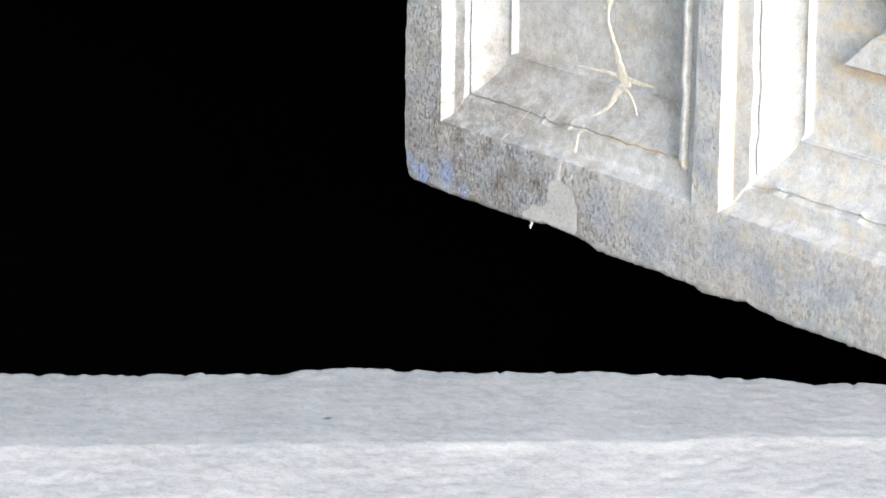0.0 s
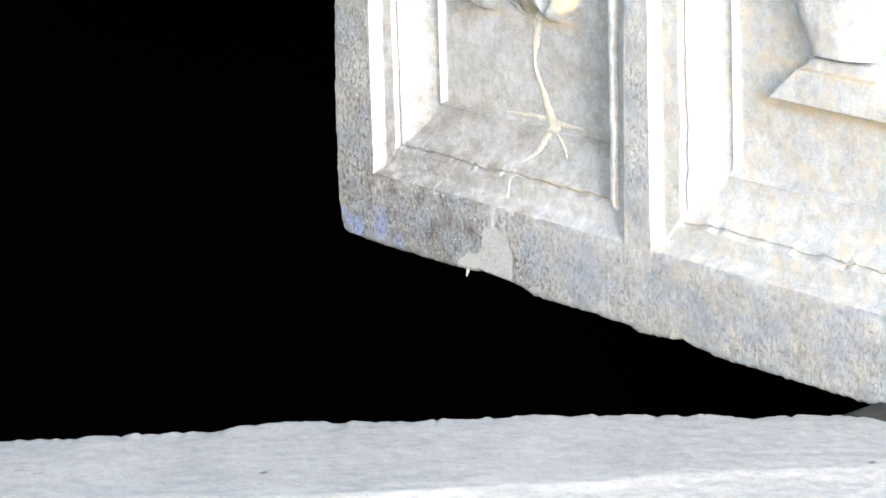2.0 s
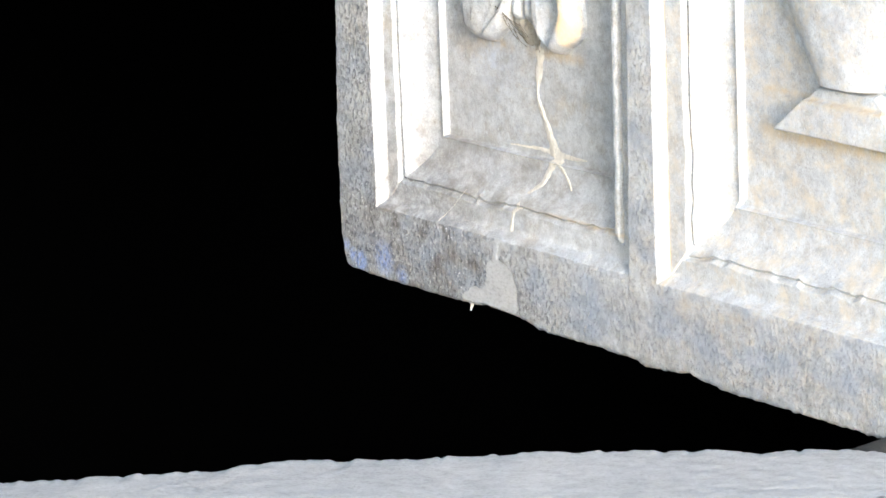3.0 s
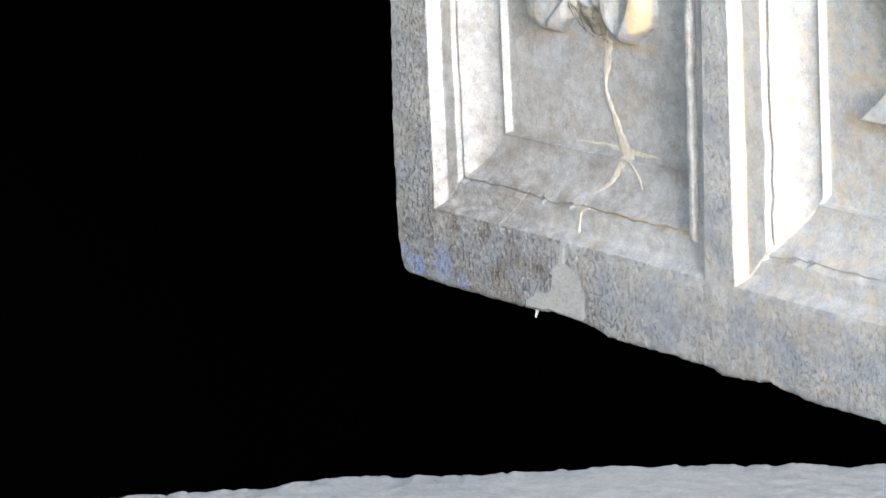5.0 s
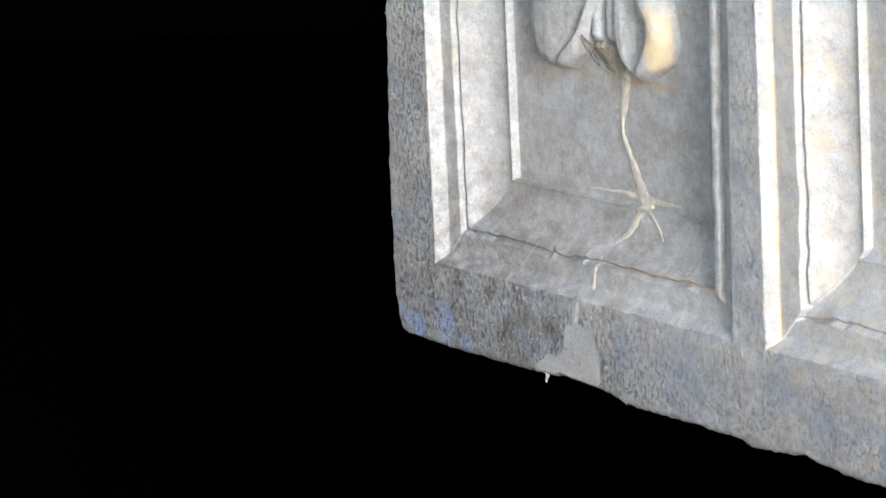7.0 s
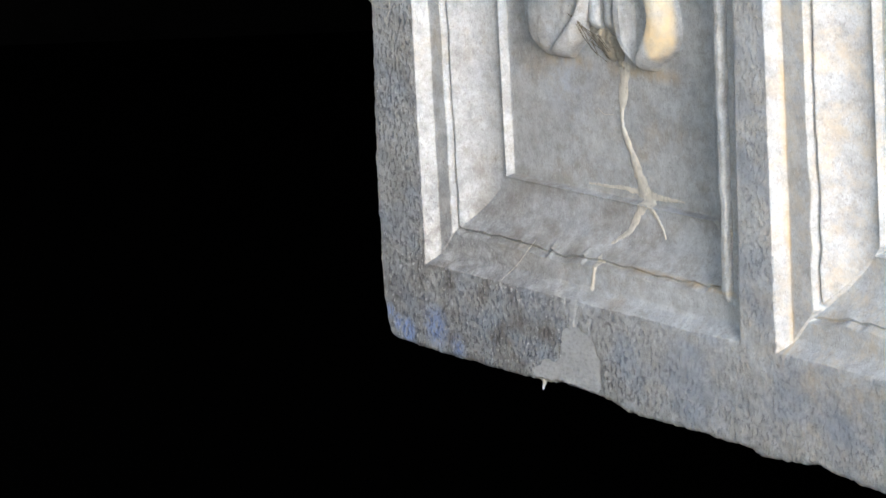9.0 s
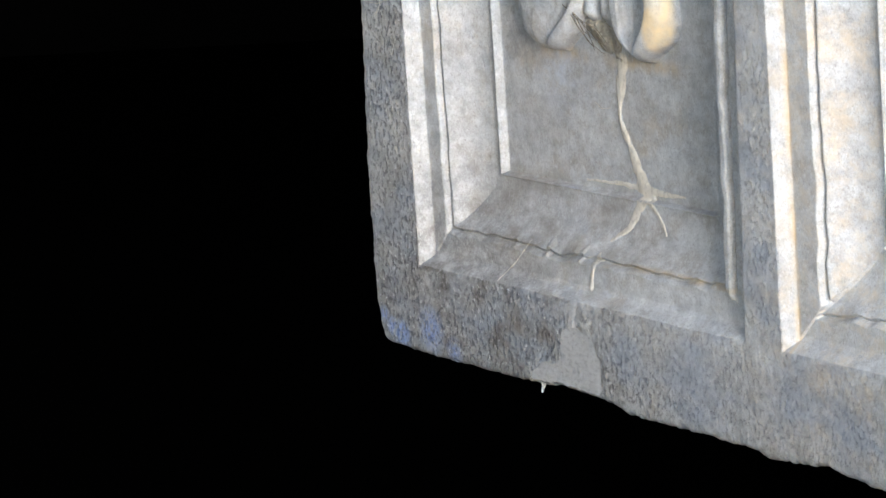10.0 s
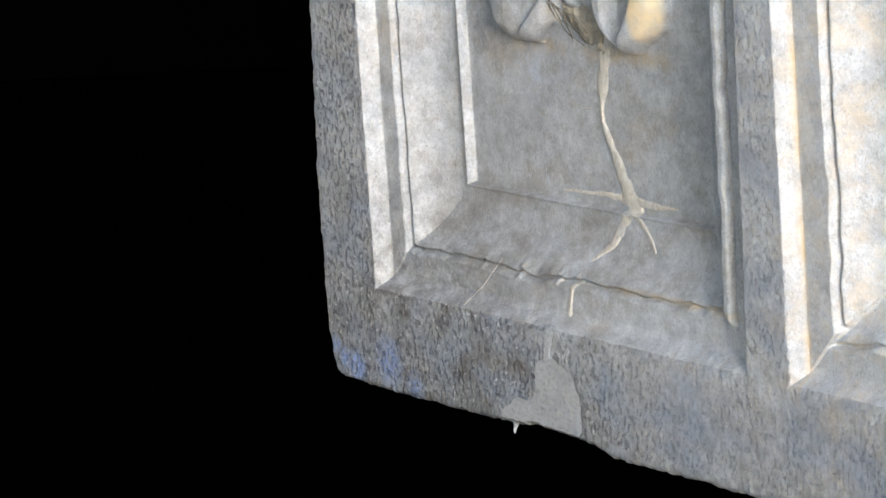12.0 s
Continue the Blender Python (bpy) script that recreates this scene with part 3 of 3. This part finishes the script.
def foot_height(U, V):
    t = (V - 0.191) / 0.064
    half = 0.132 - 0.082 * np.clip(t, 0, 1) + 0.0012 * fbm(V * 60, V * 0, 221, 2)
    d = np.minimum(np.minimum((half - np.abs(U - 0.896)) * 0.6, V - 0.191), 0.255 - V)
    step = 0.007 * smooth(0.2340, 0.2365, V)
    return np.where(d > 0, 0.004 + 0.022 * smooth(0, 0.007, d) - step - 0.004 * smooth(0.2, 1.0, t), 0)


def bowl_height(U, V):
    half = 0.034 + 0.115 * np.clip((V - 0.238) / 0.17, 0, 1) ** 0.9
    a = np.abs(U - 0.896) / half
    return np.where((a < 1) & (V > 0.2535), 0.004 + 0.030 * np.sqrt(np.clip(1 - a ** 2.6, 0, 1)) * (0.8 + 0.2 * smooth(0.23, 0.30, V)), 0)


ornament("vase_foot", 0.755, 1.037, 0.184, 0.260, 0.0012, foot_height, panel=1)
ornament("vase_bowl", 0.75, 1.04, 0.232, 0.38, 0.0015, bowl_height, panel=1)


# ---- lime runs, mortar repair, icicle ----
def run(name, path, mat, lift=0.0016, seed=1, label="", parent=None):
    """A thin crooked deposit that follows the carved face; path: (u, v, half width)."""
    pts = np.array(path)
    d = np.concatenate([[0], np.cumsum(np.hypot(*np.diff(pts[:, :2], axis=0).T))])
    n = max(6, int(d[-1] / 0.0011))
    s = np.linspace(0, d[-1], n)
    u, v, h = (np.interp(s, d, pts[:, k]) for k in range(3))
    u = u + 0.0012 * fbm(s * 160, s * 0 + seed, 230 + seed, 3)
    v = v + 0.0008 * fbm(s * 160, s * 0 + seed + 9, 240 + seed, 3)
    h = h * (1 + 0.5 * fbm(s * 110, s * 0 + seed, 250 + seed, 4))
    tu, tv = np.gradient(u), np.gradient(v)
    ln = np.hypot(tu, tv) + 1e-9
    nu, nv = -tv / ln, tu / ln
    across = np.linspace(-1, 1, 7)
    U = u[None] + across[:, None] * (h * nu)[None]
    V = v[None] + across[:, None] * (h * nv)[None]
    L = (1 - across ** 2)[:, None] * np.minimum(lift, h * 0.9)[None] - 0.0010 * (np.abs(across) > 0.9)[:, None]
    P = on_face(U, V, L + 0.0003 * fbm(U * 300, V * 300, 260, 2))
    N = sheet_normals(P)
    if N[..., 1].mean() > 0:
        P = P[::-1]
        N = sheet_normals(P)
    return grid_mesh(name, P, np.ones((6, n - 1), bool), mat, parent or PANEL_OBS[0], label, N)


run("lime_run", [(0.303, 0.230, 0.010), (0.301, 0.212, 0.0120), (0.2965, 0.192, 0.0075), (0.295, 0.178, 0.0030), (0.2955, 0.165, 0.0042), (0.305, 0.148, 0.0052), (0.3135, 0.133, 0.0068), (0.323, 0.115, 0.010), (0.327, 0.103, 0.016)], LIME, 0.0014, 1, "pale lime run down the panel")
run("lime_run", [(0.323, 0.105, 0.009), (0.348, 0.104, 0.0045), (0.394, 0.104, 0.0012)], LIME, 0.0008, 2)
run("lime_run", [(0.331, 0.105, 0.006), (0.293, 0.106, 0.0028), (0.233, 0.104, 0.0012)], LIME, 0.0007, 3)
run("lime_run", [(0.338, 0.101, 0.008), (0.325, 0.087, 0.0065), (0.314, 0.068, 0.0045), (0.292, 0.055, 0.0016)], LIME, 0.0009, 4)
run("lime_run", [(0.338, 0.101, 0.005), (0.356, 0.086, 0.0028), (0.374, 0.068, 0.001)], LIME, 0.0008, 5)
run("crack_filling", [(0.2915, 0.043, 0.0070), (0.2885, 0.037, 0.0050), (0.2860, 0.031, 0.0040), (0.2800, 0.011, 0.0036)], LIME, 0.0007, 6, "pale mortar filling of a crack")
run("crack_filling", [(0.2705, 0.000, 0.0095), (0.2675, -0.006, 0.0085), (0.2650, -0.014, 0.0075), (0.2640, -0.026, 0.0090), (0.2660, -0.038, 0.012)], MORTAR, 0.0008, 7, parent=RAIL_OBS[0])


def mortar_patch():
    u, v = lines((0.17, 0.34, 0.0012)), lines((V_B + 0.004, -0.012, 0.0012))
    U, V = np.meshgrid(u, v)
    r = patch_shape(U, V)
    L = 0.0007 + 0.0004 * fbm(U * 40, V * 40, 272, 3)
    uu, vv = outline(U, V)
    w = recess(U, V) + 0.0006 - L
    P = place(uu, vv, w)
    live = (r[1:, 1:] < 1) & (r[:-1, :-1] < 1)
    grid_mesh("mortar_patch", P, live, MORTAR, RAIL_OBS[0], "smooth grey lime mortar repair on the lower rail", sheet_normals(P))


mortar_patch()
bm = bmesh.new()
bmesh.ops.create_cone(bm, segments=10, radius1=0.0008, radius2=0.0034, depth=0.013, cap_ends=True)
bmesh.ops.subdivide_edges(bm, edges=[e for e in bm.edges if abs(e.verts[0].co.z - e.verts[1].co.z) > 0.01], cuts=4)
for v in bm.verts:
    v.co.x += 0.0012 * math.sin(v.co.z * 400)
    v.co.y += 0.0008 * math.cos(v.co.z * 500)
bm.transform(Matrix.Translation(Vector((0.2015, 0.006, ZA - 0.0925)) - door.location))
part("drip", bm, MORTAR, RAIL_OBS[0], "small pale lime drip hanging from the rail")
# unseen block, added to carry the leaf and keep sun out from under it
bm = box((1.09, 0.004, SILL_TOP - 0.012), (U_R - 0.01, THICK - 0.004, ZA + V_B - 0.010), 0.003)
bm.transform(Matrix.Translation(-door.location))
part("added_heel", bm, MARBLE, door, "unseen stone heel added to carry the leaf and block low sun")


def thread(points, parent):
    """A slack cobweb thread between places on the face."""
    curve = bpy.data.curves.new("cobweb_thread", "CURVE")
    curve.dimensions, curve.bevel_depth, curve.bevel_resolution = "3D", 0.00028, 1
    line = curve.splines.new("POLY")
    line.points.add(len(points) - 1)
    for p, (u, v, w) in zip(line.points, points):
        p.co = (u - door.location.x, w - door.location.y, v + ZA - door.location.z, 1)
    curve.materials.append(LIME)
    temp = bpy.data.objects.new("temp", curve)
    mesh = bpy.data.meshes.new_from_object(temp)
    bpy.data.objects.remove(temp)
    ob = new("cobweb_thread", mesh)
    ob.parent = parent
    return ob


thread([(0.138, 0.002, 0.003), (0.150, 0.010, 0.004), (0.166, 0.022, 0.006), (0.178, 0.036, 0.010), (0.186, 0.046, 0.014)], RAIL_OBS[0])
thread([(-0.080, 0.262, -0.001), (-0.062, 0.257, -0.004), (-0.040, 0.2565, -0.004), (-0.018, 0.263, -0.003), (0.004, 0.276, 0.002)], PANEL_OBS[0])
thread([(-0.045, 0.290, -0.001), (-0.038, 0.272, -0.003), (-0.036, 0.256, -0.003), (-0.050, 0.244, -0.001)], PANEL_OBS[0])
thread([(0.012, 0.272, 0.010), (0.022, 0.279, 0.008), (0.030, 0.268, 0.010), (0.036, 0.262, 0.014)], PANEL_OBS[0])
thread([(0.268, 0.182, 0.040), (0.284, 0.178, 0.036), (0.300, 0.180, 0.036)], PANEL_OBS[0])

DARK_ROOT, *_ = marble("dry dark root fibre", (0.16, 0.13, 0.09), (1, 1, 1), 0.6, False, 300)
for k in range(9):
    a = k / 8
    top = (0.236 + 0.030 * a + 0.004 * math.sin(7 * k), 0.272 - 0.012 * a, 0.031)
    low = (0.274 + 0.032 * a, 0.236 - 0.006 * math.sin(3 * k), 0.034 + 0.004 * math.cos(5 * k))
    mid = tuple((p + q) / 2 + 0.004 * math.sin(k * 2.3 + n) for n, (p, q) in enumerate(zip(top, low)))
    fibre = thread([top, mid, low], PANEL_OBS[0])
    fibre.name = "root_fibre"
    fibre.data.materials[0] = DARK_ROOT

def socket_stone():
    """A rounded stone, worn hollow, that carries the heel of the leaf; coloured dark for contact shade and dirt."""
    bm = box((0.975, -0.046, 0.04), (1.31, 0.20, SILL_TOP + 0.011), 0.0)
    bmesh.ops.subdivide_edges(bm, edges=bm.edges[:], cuts=9, use_grid_fill=True)
    for v in bm.verts:
        if v.co.z > SILL_TOP - 0.03:
            rim = min(v.co.x - 0.975, v.co.y + 0.046, 1.31 - v.co.x, 0.20 - v.co.y)
            v.co.z -= 0.022 * (1 - min(1.0, rim / 0.05)) ** 2 + 0.002 * math.sin(v.co.x * 90) * math.cos(v.co.y * 70)
    for f in bm.faces:
        f.smooth = True
    return tagged(part("socket_stone", bm, SHADED_STONE), "worn stone socket under the heel of the marble leaf, coloured dark for dirt and contact shade", "stone")


socket_stone()
